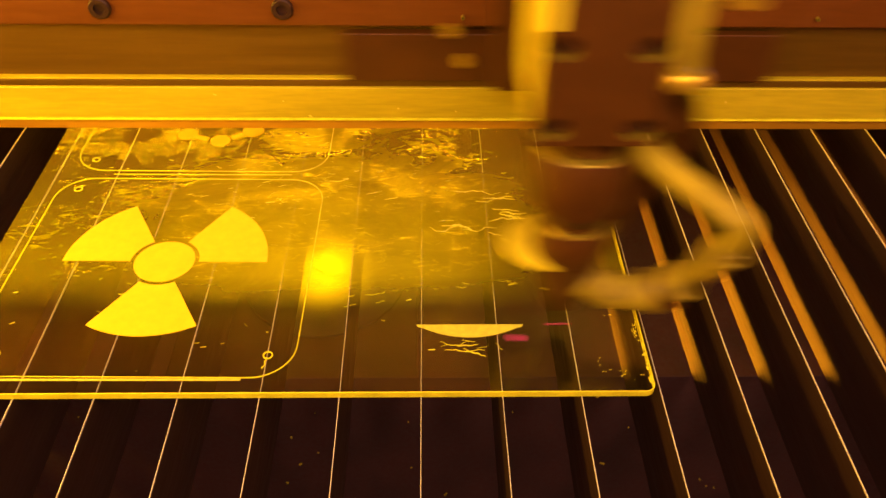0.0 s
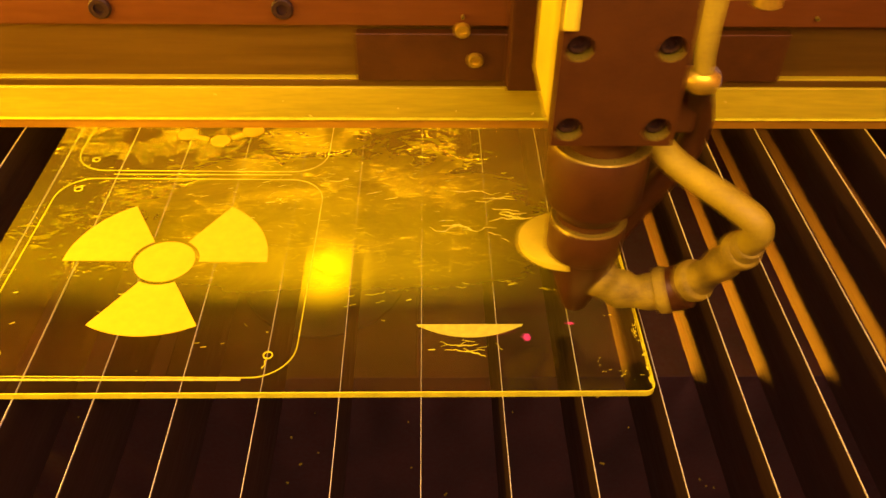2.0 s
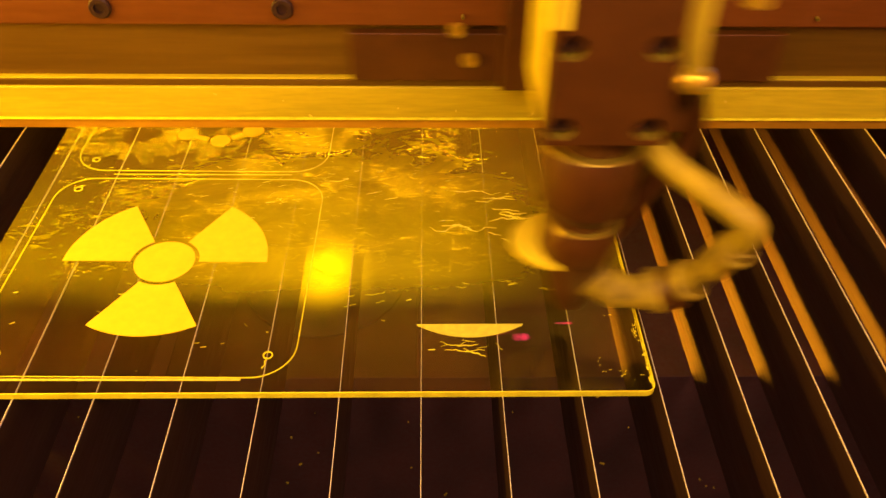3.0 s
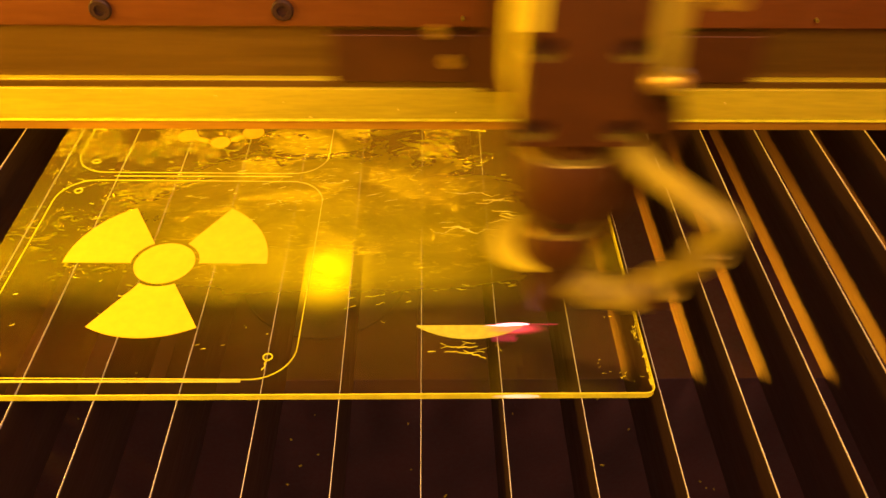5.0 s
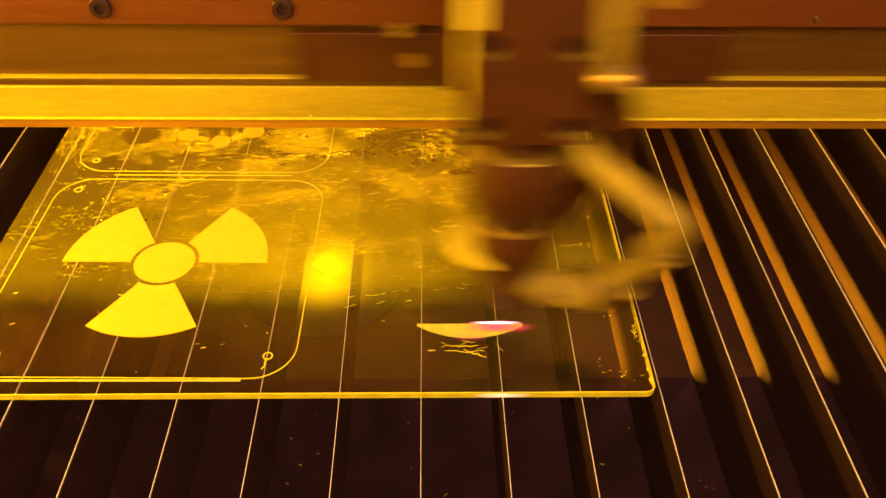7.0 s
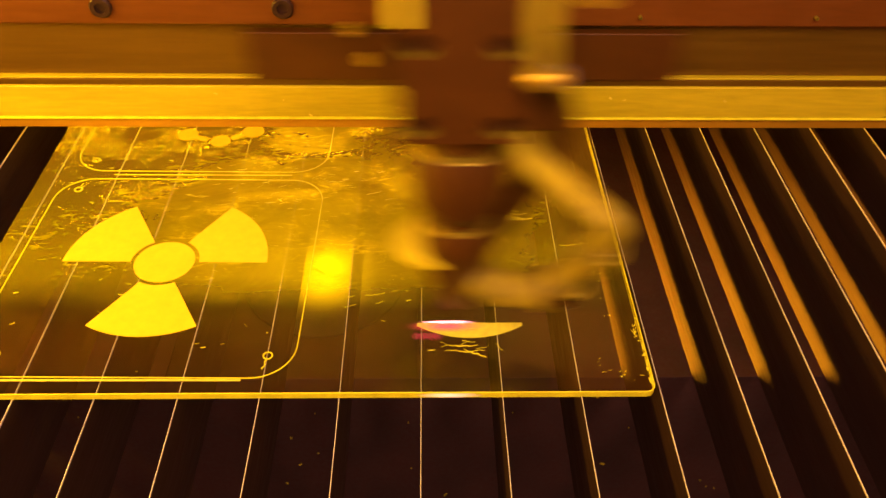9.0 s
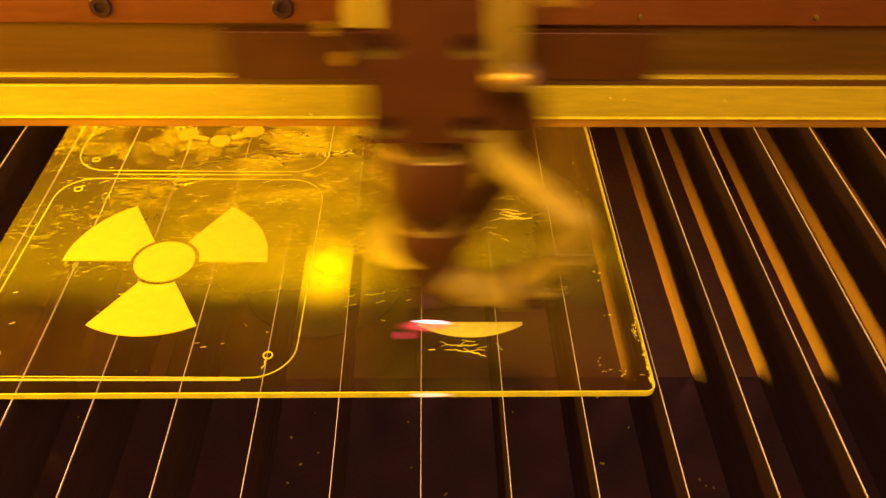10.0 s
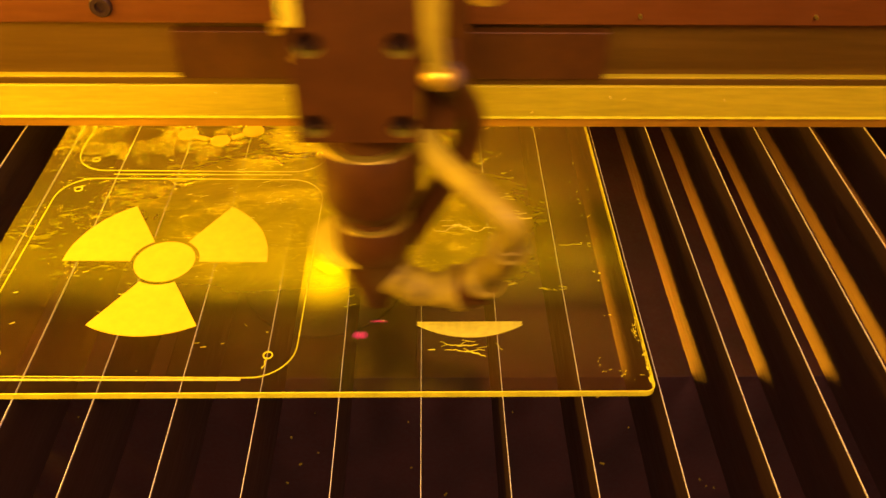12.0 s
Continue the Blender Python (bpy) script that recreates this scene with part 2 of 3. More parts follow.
def spline(points, steps=8):
    pts = [Vector(p) for p in points]
    pts = [2 * pts[0] - pts[1]] + pts + [2 * pts[-1] - pts[-2]]
    out = []
    for a, b, c, d in zip(pts, pts[1:], pts[2:], pts[3:]):
        for i in range(steps):
            u = i / steps
            out.append(0.5 * (2 * b + (c - a) * u + (2 * a - 5 * b + 4 * c - d) * u * u + (3 * b - a - 3 * c + d) * u ** 3))
    return out + [pts[-2]]


def pipe(points, radius, n=16, steps=8):
    """Solid hose along a smooth curve; radius: a number or a function of 0..1."""
    path = spline(points, steps)
    bm, rings, side = bmesh.new(), [], Vector((0.13, 0.21, 1)).normalized()
    for i, q in enumerate(path):
        way = (path[min(i + 1, len(path) - 1)] - path[max(i - 1, 0)]).normalized()
        side = (side - way * side.dot(way)).normalized()
        other = way.cross(side)
        r = radius(i / (len(path) - 1)) if callable(radius) else radius
        rings.append([bm.verts.new(q + r * (math.cos(2 * math.pi * k / n) * side + math.sin(2 * math.pi * k / n) * other)) for k in range(n)])
    for a, b in zip(rings, rings[1:]):
        for k in range(n):
            bm.faces.new((a[k], a[(k + 1) % n], b[(k + 1) % n], b[k]))
    bm.faces.new(rings[0][::-1])
    bm.faces.new(rings[-1])
    return bm


def sector(cx, cy, r0, r1, a0, a1, n=24):
    pts = [(cx + r1 * math.cos(radians(a0 + (a1 - a0) * i / n)), cy + r1 * math.sin(radians(a0 + (a1 - a0) * i / n))) for i in range(n + 1)]
    if r0:
        pts += [(cx + r0 * math.cos(radians(a1 + (a0 - a1) * i / 12)), cy + r0 * math.sin(radians(a1 + (a0 - a1) * i / 12))) for i in range(13)]
    return pts


def rounded(x0, x1, y0, y1, r, n=10):
    pts = []
    for cx, cy, a in ((x1 - r, y1 - r, 0), (x0 + r, y1 - r, 90), (x0 + r, y0 + r, 180), (x1 - r, y0 + r, 270)):
        pts += [(cx + r * math.cos(radians(a + 90 * i / n)), cy + r * math.sin(radians(a + 90 * i / n))) for i in range(n + 1)]
    return pts


def band(outline, width, z0, z1, closed=True):
    """Narrow raised ribbon that follows an outline."""
    bm, n = bmesh.new(), len(outline)
    rows = []
    for i, (x, y) in enumerate(outline):
        a = Vector(outline[(i - 1) % n if closed else max(i - 1, 0)])
        b = Vector(outline[(i + 1) % n if closed else min(i + 1, n - 1)])
        w = (b - a).normalized()
        s = Vector((-w.y, w.x)) * width / 2
        rows.append([bm.verts.new((x + s.x, y + s.y, z0)), bm.verts.new((x + s.x, y + s.y, z1)),
                     bm.verts.new((x - s.x, y - s.y, z1)), bm.verts.new((x - s.x, y - s.y, z0))])
    for i in range(n if closed else n - 1):
        a, b = rows[i], rows[(i + 1) % n]
        for k in range(4):
            bm.faces.new((a[k], a[(k + 1) % 4], b[(k + 1) % 4], b[k]))
    return bm


# ---- cabinet ----
def setting(name, bm, material, label):
    return tagged(link(name, bm, material, None, "", False), label, name.split("_")[0], kind="structure")


X0, X1, Y0, Y1, ZF, ZC = -0.46, 0.46, -0.20, 0.72, -0.190, 0.62
setting("floor", box(X0, X1, Y0, Y1, ZF - 0.01, ZF), TRAY, "sooty dark metal tray under the cutting bed")
setting("wall_west", box(X0 - 0.01, X0, Y0, Y1, ZF - 0.01, ZC), WALL, "dark painted metal cabinet wall")
setting("wall_east", box(X1, X1 + 0.01, Y0, Y1, ZF - 0.01, ZC), WALL, "dark painted metal cabinet wall")
setting("wall_north", box(X0 - 0.01, X1 + 0.01, Y1, Y1 + 0.01, ZF - 0.01, ZC), WALL, "dark painted metal cabinet back wall")
setting("wall_south", box(X0 - 0.01, X1 + 0.01, Y0 - 0.01, Y0, ZF - 0.01, ZC), WALL, "dark painted metal cabinet front wall")
setting("ceiling", box(X0 - 0.01, X1 + 0.01, Y0 - 0.01, Y1 + 0.01, ZC, ZC + 0.01), WALL, "dark painted metal cabinet lid")

PITCH = 0.033


def blade_mesh():
    bm = bmesh.new()
    outline = [(-0.0004, -0.044), (0.0004, -0.044), (0.00013, -0.0010), (-0.00013, -0.0010)]
    lo = [bm.verts.new((x, Y0, z)) for x, z in outline]
    hi = [bm.verts.new((x, Y1, z)) for x, z in outline]
    for i in range(4):
        bm.faces.new((lo[i], lo[(i + 1) % 4], hi[(i + 1) % 4], hi[i]))
    bm.faces.new(lo[::-1])
    bm.faces.new(hi)
    return bm


def make_bed():
    bed = holder("cutting_bed", "cutting bed of tall dark knife slats with bright worn top edges", "cutting bed")
    first = part("slat", blade_mesh(), BLADE, bed, smooth=False)
    part("worn_edge", box(-0.00012, 0.00012, Y0, Y1, -0.0010, 0.0, 0.00005), EDGE, first, "bright worn top edge")
    first.location = (-13 * PITCH, 0, 0)
    for k in range(-12, 14):
        lean = 0.25 * math.sin(k * 2.7)
        copy_thing(first, pose(k * PITCH + 0.0004 * math.sin(k * 1.9), 0, 0, 0, lean, 0))
    # added light stop: ends the lit streaks on the slat faces
    part("baffle", box(X0, X1, 0.2660, 0.2668, ZF, -0.0470), TRAY, bed, "dark sheet added under the slats to cut off the under light", False)
    return bed


make_bed()

# ---- acrylic plate with its signs ----
TOP = 0.003
PL, PR, PF, PB = -0.2040, 0.0958, 0.2165, 0.5165
CX, CY, CR = -0.1218, 0.2960, 0.0483
TURN = -0.73


def turned(points, cx=CX, cy=CY, a=TURN):
    c, s = math.cos(radians(a)), math.sin(radians(a))
    return [(cx + (x - cx) * c - (y - cy) * s, cy + (x - cx) * s + (y - cy) * c) for x, y in points]


def crinkle(bm, x, y, length, angle, width, z0, z1, rng, wobble=0.35):
    """One narrow wavy ridge of film, tapered at both ends."""
    n = max(4, int(length / 0.0007))
    rows, a = [], angle
    for i in range(n + 1):
        a += rng.uniform(-wobble, wobble) - (a - angle) * 0.3
        w = width * math.sin(math.pi * (i + 0.25) / (n + 0.5)) * rng.uniform(0.2, 1.5)
        s = Vector((-math.sin(a), math.cos(a))) * w / 2
        rows.append((bm.verts.new((x + s.x, y + s.y, z0)), bm.verts.new((x, y, z1 + width * 0.2)), bm.verts.new((x - s.x, y - s.y, z0))))
        x, y = x + math.cos(a) * length / n, y + math.sin(a) * length / n
    for p, q in zip(rows, rows[1:]):
        bm.faces.new((p[0], p[1], q[1], q[0]))
        bm.faces.new((p[1], p[2], q[2], q[1]))


def creases(z0, z1):
    """Ridges where the film comes away: gathered behind and between the signs, sparse elsewhere; pale colour paints
    their glints.
    """
    bm, rng = bmesh.new(), random.Random(11)
    for cx, cy, sx, sy, count, size in ((-0.060, 0.362, 0.034, 0.020, 5, 0.0060), (-0.105, 0.392, 0.040, 0.010, 4, 0.0045), (-0.010, 0.380, 0.028, 0.020, 4, 0.0045),
                                        (-0.070, 0.330, 0.030, 0.014, 3, 0.0050), (-0.165, 0.366, 0.016, 0.024, 3, 0.0040), (-0.120, 0.260, 0.050, 0.025, 26, 0.0016),
                                        (0.015, 0.318, 0.020, 0.006, 5, 0.0060), (0.025, 0.293, 0.010, 0.010, 6, 0.0045), (-0.020, 0.275, 0.010, 0.006, 10, 0.0030),
                                        (0.020, 0.2412, 0.008, 0.0020, 8, 0.0030), (-0.075, 0.335, 0.020, 0.018, 45, 0.0022), (-0.100, 0.395, 0.040, 0.010, 40, 0.0024), (-0.045, 0.360, 0.030, 0.020, 40, 0.0024), (-0.165, 0.340, 0.015, 0.020, 22, 0.0020), (0.010, 0.362, 0.025, 0.018, 22, 0.0022), (0.078, 0.228, 0.006, 0.003, 12, 0.0008), (0.084, 0.330, 0.003, 0.028, 26, 0.0007), (0.060, 0.2765, 0.008, 0.002, 6, 0.0022)):
        for _ in range(count):
            x, y = rng.gauss(cx, sx), rng.gauss(cy, sy)
            if PL + 0.004 < x < PR - 0.004 and PF + 0.004 < y < 0.44:
                crinkle(bm, x, y, size * rng.uniform(0.5, 2.2), rng.gauss(0.12, 0.22), rng.choice((0.00012, 0.00016, 0.0003, 0.0007)), z0, z1 - 0.0001, rng, 0.5)
    for x, y, length, a, w in ((0.012, 0.352, 0.040, -0.22, 0.0009), (0.032, 0.345, 0.020, -0.30, 0.0015), (0.036, 0.336, 0.018, 0.05, 0.0012),
                               (0.056, 0.3285, 0.022, 2.95, 0.0022), (0.004, 0.321, 0.030, 0.10, 0.0009), (0.010, 0.322, 0.022, 0.06, 0.0016),
                               (0.028, 0.3425, 0.028, -0.16, 0.0012), (0.040, 0.3330, 0.018, -0.20, 0.0018), (0.034, 0.3260, 0.022, 0.12, 0.0012),
                               (0.020, 0.3190, 0.024, 0.05, 0.0014), (0.012, 0.2420, 0.016, 0.05, 0.0006), (0.018, 0.2402, 0.014, -0.10, 0.0008), (0.010, 0.2390, 0.022, 0.02, 0.0005)):
        crinkle(bm, x, y, length * 0.8, a, w, z0, z1 - 0.0001, rng, 0.55)
    return bm


def chips():
    """Splintered bits along the side edge by the corner."""
    bm, rng = bmesh.new(), random.Random(3)
    for i in range(46):
        y = 0.2190 + 0.040 * i / 46
        deep = 0.0012 + 0.0016 * math.exp(-((y - 0.249) / 0.005) ** 2) * 1.6
        x = PR - rng.uniform(0.0002, deep)
        a = rng.uniform(0.0006, 0.0013)
        v = [bm.verts.new((x + rng.uniform(-a, a), y + rng.uniform(-a, a) * 1.6, TOP + rng.uniform(-0.0002, 0.0003))) for _ in range(4)]
        bm.faces.new(v[:3])
        bm.faces.new((v[0], v[1], v[3]))
        bm.faces.new((v[1], v[2], v[3]))
    return bm


def make_plate():
    plate = holder("acrylic_plate", "clear acrylic plate with creased film and engraved signs, lying on slats", "plate")
    sheet = prism(rounded(PL, PR, PF, PB, 0.004, 5), "z", 0.0, TOP)
    sheet.normal_update()
    for f in sheet.faces:
        f.material_index = 0 if f.calc_center_median().z > TOP - 0.0002 else 1
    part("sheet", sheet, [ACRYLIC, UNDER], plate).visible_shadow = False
    part("front_edge", band([(PL + 0.003, PF - 0.0001), (PR - 0.0042, PF - 0.0001)]
              + [(PR - 0.0040 + 0.0041 * math.sin(radians(a)), PF + 0.0040 - 0.0041 * math.cos(radians(a))) for a in range(0, 91, 10)], 0.0006, 0.0002, TOP + 0.0001, False), KERF, plate, "bright sawn front edge", False)
    part("side_edge", band([(PR + 0.0001, PF + 0.0042), (PR + 0.0001, PB)], 0.0005, 0.0002, TOP + 0.0001, False), KERF, plate, "bright sawn side edge", False)
    z0, z1 = TOP - 0.0002, TOP + 0.0002
    part("cut_outline", band(turned(rounded(-0.1910, -0.0522, 0.2250, 0.3618, 0.018)), 0.00042, z0, z1), KERF, plate, "laser-cut outline of a rounded square sign")
    part("cut_outline", band(turned(rounded(-0.1900, -0.0527, 0.3690, 0.5060, 0.018)), 0.00042, z0, z1), KERF, plate, "laser-cut outline of a second sign")
    for x, y in ((-0.0647, 0.2366), (-0.1799, 0.3529), (-0.1785, 0.3796), (-0.1790, 0.2380)):
        ring = [(x + 0.0019 * math.cos(i * 0.3927), y + 0.0019 * math.sin(i * 0.3927)) for i in range(16)]
        part("screw_hole", band(ring, 0.0006, z0, z1), KERF, plate, "small round cut screw hole")
    part("lead_in", band([(-0.0648, 0.2347), (-0.0656, 0.2330), (-0.0652, 0.2312), (-0.0664, 0.2294)], 0.0005, z0, z1, False), KERF, plate, "short wavy lead-in cut", False)
    for a in (0, 120, 240):
        part("engraved_blade", prism(turned(sector(CX, CY, CR * 0.335, CR, a, a + 60)), "z", z0, z1), FROST, plate, "frosted white engraved trefoil blade", False)
    part("engraved_disc", prism(turned(sector(CX, CY, 0, 0.0142, 0, 354, 47)), "z", z0, z1), FROST, plate, "frosted white engraved round disc", False)
    for x, y, r in ((-0.134, 0.4050, 0.0058), (-0.1143, 0.3985, 0.0056), (-0.0972, 0.4085, 0.0062)):
        part("engraved_dot", prism(sector(x, y, 0, r, 0, 350, 35), "z", z0, z1), FROST, plate, "frosted engraved round dot", False)
    for a, b in (((-0.129, 0.4025), (-0.1215, 0.3995)), ((-0.1085, 0.4010), (-0.1025, 0.4050))):
        part("engraved_link", band([a, b], 0.004, z0, z1, False), FROST, plate, "frosted engraved short link", False)
    part("cut_wall", band([(-0.2000, 0.2240), (-0.0740, 0.2234)], 0.0011, z0, z1 - 0.0001, False), FRESH, plate, "dull lower wall of the cut", False)
    part("cut_wall", band([(-0.1650, 0.3662), (-0.0700, 0.3655)], 0.0005, z0, z1, False), KERF, plate, "thin second cut between the signs", False)
    tagged(part("film_creases", creases(z0, z1), KERF, plate, "wavy creases in the protective film, their glints painted pale", False), kind="stuff")
    tagged(part("edge_chips", chips(), KERF, plate, "ragged chipped edge near the corner", False), kind="stuff")
    # the sign in work: the foot of a third trefoil blade
    arc = sector(0.0213, 0.2868, 0, 0.0403, 234.5, 305.5, 24)
    part("fresh_engraving", prism(arc, "z", z0, z1), FRESH, plate, "freshly engraved frosted circle segment", False)
    front = part("engraving_front", prism([(0.0005, 0.2522), (0.0421, 0.2522), (0.0440, 0.2527), (0.0446, 0.2539), (-0.0020, 0.2539), (-0.0014, 0.2527)], "z", z0 - 0.0001, z1 - 0.00005), FRESH, plate,
                 "newest engraved lines", False)
    return plate, front


PLATE, FRONT = make_plate()


# ---- crumbs on the baffle ----
def make_crumbs():
    bm, rng = bmesh.new(), random.Random(8)
    for _ in range(46):
        x, z, a = rng.uniform(-0.24, 0.24), rng.uniform(-0.165, -0.055), rng.choice((0.0004, 0.0005, 0.0006, 0.0009))
        bmesh.ops.create_cube(bm, size=1, matrix=Matrix.Translation((x, 0.2658, z)) @ Matrix.Rotation(rng.uniform(0, 3), 4, "Y")
                              @ Matrix.Diagonal((a * rng.uniform(1, 3), 0.0008, a, 1)))
    return tagged(link("acrylic_crumbs", bm, TUBE, None, "", False), "pale acrylic crumbs stuck to the dark baffle sheet", "debris", kind="stuff")


make_crumbs()


# ---- gantry beam ----
def make_gantry():
    g = holder("gantry_beam", "wide metal gantry beam with a bright lower rail face", "beam")
    xa, xb, y = -0.455, 0.455, 0.355
    part("lower_rail", box(xa, xb, y, y + 0.030, 0.0455, 0.0626, 0.0006), RAIL, g, "bright brushed lower rail face", False)
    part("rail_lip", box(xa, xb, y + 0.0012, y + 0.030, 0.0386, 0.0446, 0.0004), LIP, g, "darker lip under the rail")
    # pale strip paints the light caught by the edge
    part("lip_edge", box(xa, xb, y - 0.0012, y + 0.004, 0.0447, 0.0453, 0.0002), KERF, g, "pale strip for the light along the lip's edge")
    # dark colour of strip and recess face paints their shade
    part("groove_shade", box(xa, xb, y + 0.0010, y + 0.030, 0.0627, 0.0660, 0.0003), RECESS, g, "nearly flush strip, darkened for the shade of a groove", False)
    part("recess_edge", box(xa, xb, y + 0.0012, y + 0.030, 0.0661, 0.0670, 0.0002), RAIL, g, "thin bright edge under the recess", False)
    part("recess_face", box(xa, xb, y + 0.0040, y + 0.030, 0.0671, 0.0948, 0.0003), RECESS, g, "brown recess face, its shade put into the colour", False)
    part("upper_beam", box(xa, xb, y - 0.001, y + 0.040, 0.0950, 0.150, 0.0008), BEAM, g, "reddish anodised upper beam", False)
    for i in range(-4, 6):
        x = -0.1435 + 0.0812 * i
        if i in (-1, 0, 1):
            part("beam_bolt", bolt(x, y - 0.001, 0.1035), HOLE, g, "dark recessed hex bolt")
        elif abs(x) < 0.44:
            part("set_screw", bolt(x, y - 0.001, 0.1000, 0.0009), RIM, g, "tiny bright set screw")
    flecks = bmesh.new()
    rng = random.Random(4)
    for x, z in ((-0.145, 0.061), (-0.0675, 0.055), (-0.055, 0.0465), (-0.0115, 0.051), (0.017, 0.0495), (0.093, 0.0565), (0.100, 0.0555), (0.150, 0.055), (-0.10, 0.0585), (0.055, 0.048)):
        w, d = rng.uniform(0.0003, 0.0009), rng.uniform(0.0002, 0.0005)
        bmesh.ops.create_cube(flecks, size=1, matrix=Matrix.Translation((x, y - 0.0001, z)) @ Matrix.Rotation(rng.uniform(-1, 1), 4, "Y") @ Matrix.Diagonal((2 * w, 0.0004, 2 * d, 1)))
    tagged(part("dust_flecks", flecks, CHIP, g, "pale dust specks", False), kind="stuff")
    return g


def bolt(x, y, z, r=0.0050):
    """Cap screw whose axis lies along y, with a hex socket."""
    bm = lathe([(r, 0.0), (r, 0.0016), (r * 0.86, 0.0024), (r * 0.5, 0.0024), (r * 0.45, 0.0008), (0.0002, 0.0008)], 24)
    bmesh.ops.transform(bm, matrix=Matrix.Translation((x, y + 0.0002, z)) @ Matrix.Rotation(radians(90), 4, "X"), verts=bm.verts)
    return bm


GANTRY = make_gantry()


# ---- laser head ----
def holed_plate(x0, x1, z0, z1, y, holes, r, deep):
    """Upright plate facing -y with round counterbores."""
    bm = bmesh.new()
    corners = [bm.verts.new((x, y, z)) for x, z in ((x0, z0), (x1, z0), (x1, z1), (x0, z1))]
    edges = [bm.edges.new((corners[i], corners[(i + 1) % 4])) for i in range(4)]
    loops = []
    for hx, hz in holes:
        ring = [bm.verts.new((hx + r * math.cos(2 * math.pi * i / 28), y, hz + r * math.sin(2 * math.pi * i / 28))) for i in range(28)]
        edges += [bm.edges.new((ring[i], ring[(i + 1) % 28])) for i in range(28)]
        loops.append(ring)
    bmesh.ops.triangle_fill(bm, use_beauty=True, edges=edges)
    for ring in loops:
        back = [bm.verts.new((v.co.x, y + deep, v.co.z)) for v in ring]
        for i in range(28):
            bm.faces.new((ring[i], ring[(i + 1) % 28], back[(i + 1) % 28], back[i]))
        bm.faces.new(back)
    rear = [bm.verts.new((v.co.x, y + 0.010, v.co.z)) for v in corners]
    for i in range(4):
        bm.faces.new((corners[i], corners[(i + 1) % 4], rear[(i + 1) % 4], rear[i]))
    bm.faces.new(rear[::-1])
    return bm


def make_head():
    h = holder("laser_carriage", "black laser head with lens tube, nozzle and taped air hose", "laser cutter")
    bx, by = -0.0015, -0.0215
    holes = [(bx - 0.0146, 0.1483), (bx + 0.0142, 0.1483), (bx - 0.0148, 0.1190), (bx + 0.0146, 0.1190)]
    part("front_plate", holed_plate(bx - 0.0205, bx + 0.0205, 0.1128, 0.176, by, holes, 0.0046, 0.006), BLACK, h, "black front plate with four counterbored holes", False)
    for x, z in holes:
        part("cap_screw", bolt(x, by + 0.0058, z, 0.0036), HOLE, h)
        # pale half ring paints the light on the lower wall of the hole
        arc = [(x + 0.0044 * math.cos(radians(195 + 7.5 * i)), z + 0.0044 * math.sin(radians(195 + 7.5 * i))) for i in range(21)]
        bm = band(arc, 0.0006, by + 0.0003, by + 0.0045, False)
        for v in bm.verts:
            v.co = Vector((v.co.x, v.co.z, v.co.y))
        part("hole_light", bm, RIM, h, "pale arc for the light on the lower hole wall")
    part("body", box(bx - 0.0192, bx + 0.0195, by + 0.0102, 0.032, 0.1145, 0.178, 0.001), BLACK, h, "black head body block", False)
    part("carriage_arm", box(bx - 0.016, bx + 0.016, 0.0322, 0.0858, 0.155, 0.178, 0.001), BLACK, h, "black arm to the carriage", False)
    part("hose_bracket", box(bx + 0.0207, bx + 0.0335, -0.004, 0.014, 0.1060, 0.1340, 0.0015), BLACK, h, "black hose bracket", False)
    part("brass_knob", lathe([(0.0030, 0.1615), (0.0046, 0.1625), (0.0046, 0.170), (0.0030, 0.172)], 20, (0.0385, -0.0194)), BRASS, h, "small brass knob")
    part("knob_arm", box(0.0230, 0.0385, -0.0215, -0.0175, 0.1640, 0.1680, 0.0008), BRASS, h, smooth=False)
    # pale colour here carries the light falling on the body's left side
    part("lit_side", box(bx - 0.0206, bx - 0.0193, by + 0.0105, 0.030, 0.1145, 0.178, 0.0003), STRAP, h, "pale sheet for the light on the head's left side", False)
    part("side_bracket", box(bx - 0.0212, bx - 0.0165, by - 0.003, by - 0.0003, 0.1555, 0.178, 0.0006), STRAP, h, "pale bracket on the plate's corner", False)
    # long dark strip along the recess, moved together with the head
    part("carriage", box(-0.096, 0.106, 0.0982, 0.1035, 0.0690, 0.0935, 0.0006), BLACK, h, "long dark strip in the rail recess that travels with the head", False)
    part("carriage_plate", box(-0.026, 0.040, 0.086, 0.0975, 0.0705, 0.150, 0.001), BLACK, h, "black carriage plate behind the head", False)
    for x, z in ((-0.047, 0.0965), (-0.0405, 0.0815)):
        part("limit_screw", bolt(x, 0.096, z, 0.0036), BRASS, h, "small brass fitting screw")
    part("neck", lathe([(0.0145, 0.100), (0.0145, 0.1150)]), BLACK, h)
    part("lens_tube", lathe([(0.0128, 0.0690), (0.0178, 0.0755), (0.0188, 0.0775), (0.0188, 0.1010), (0.0182, 0.1020), (0.0148, 0.1020)]), BLACK, h, "black lens tube")
    part("tube_rim", lathe([(0.0181, 0.1015), (0.0188, 0.1017), (0.0184, 0.1023), (0.0160, 0.1023)]), RIM, h, "bright tube rim")
    part("lower_collar", lathe([(0.0146, 0.0498), (0.0151, 0.0508), (0.0151, 0.0650), (0.0146, 0.0658), (0.0126, 0.0660), (0.0126, 0.0692)]), BLACK, h, "black lower collar")
    part("collar_rim", lathe([(0.0144, 0.0652), (0.0151, 0.0654), (0.0147, 0.0662), (0.0130, 0.0662)]), RIM, h, "bright collar rim")
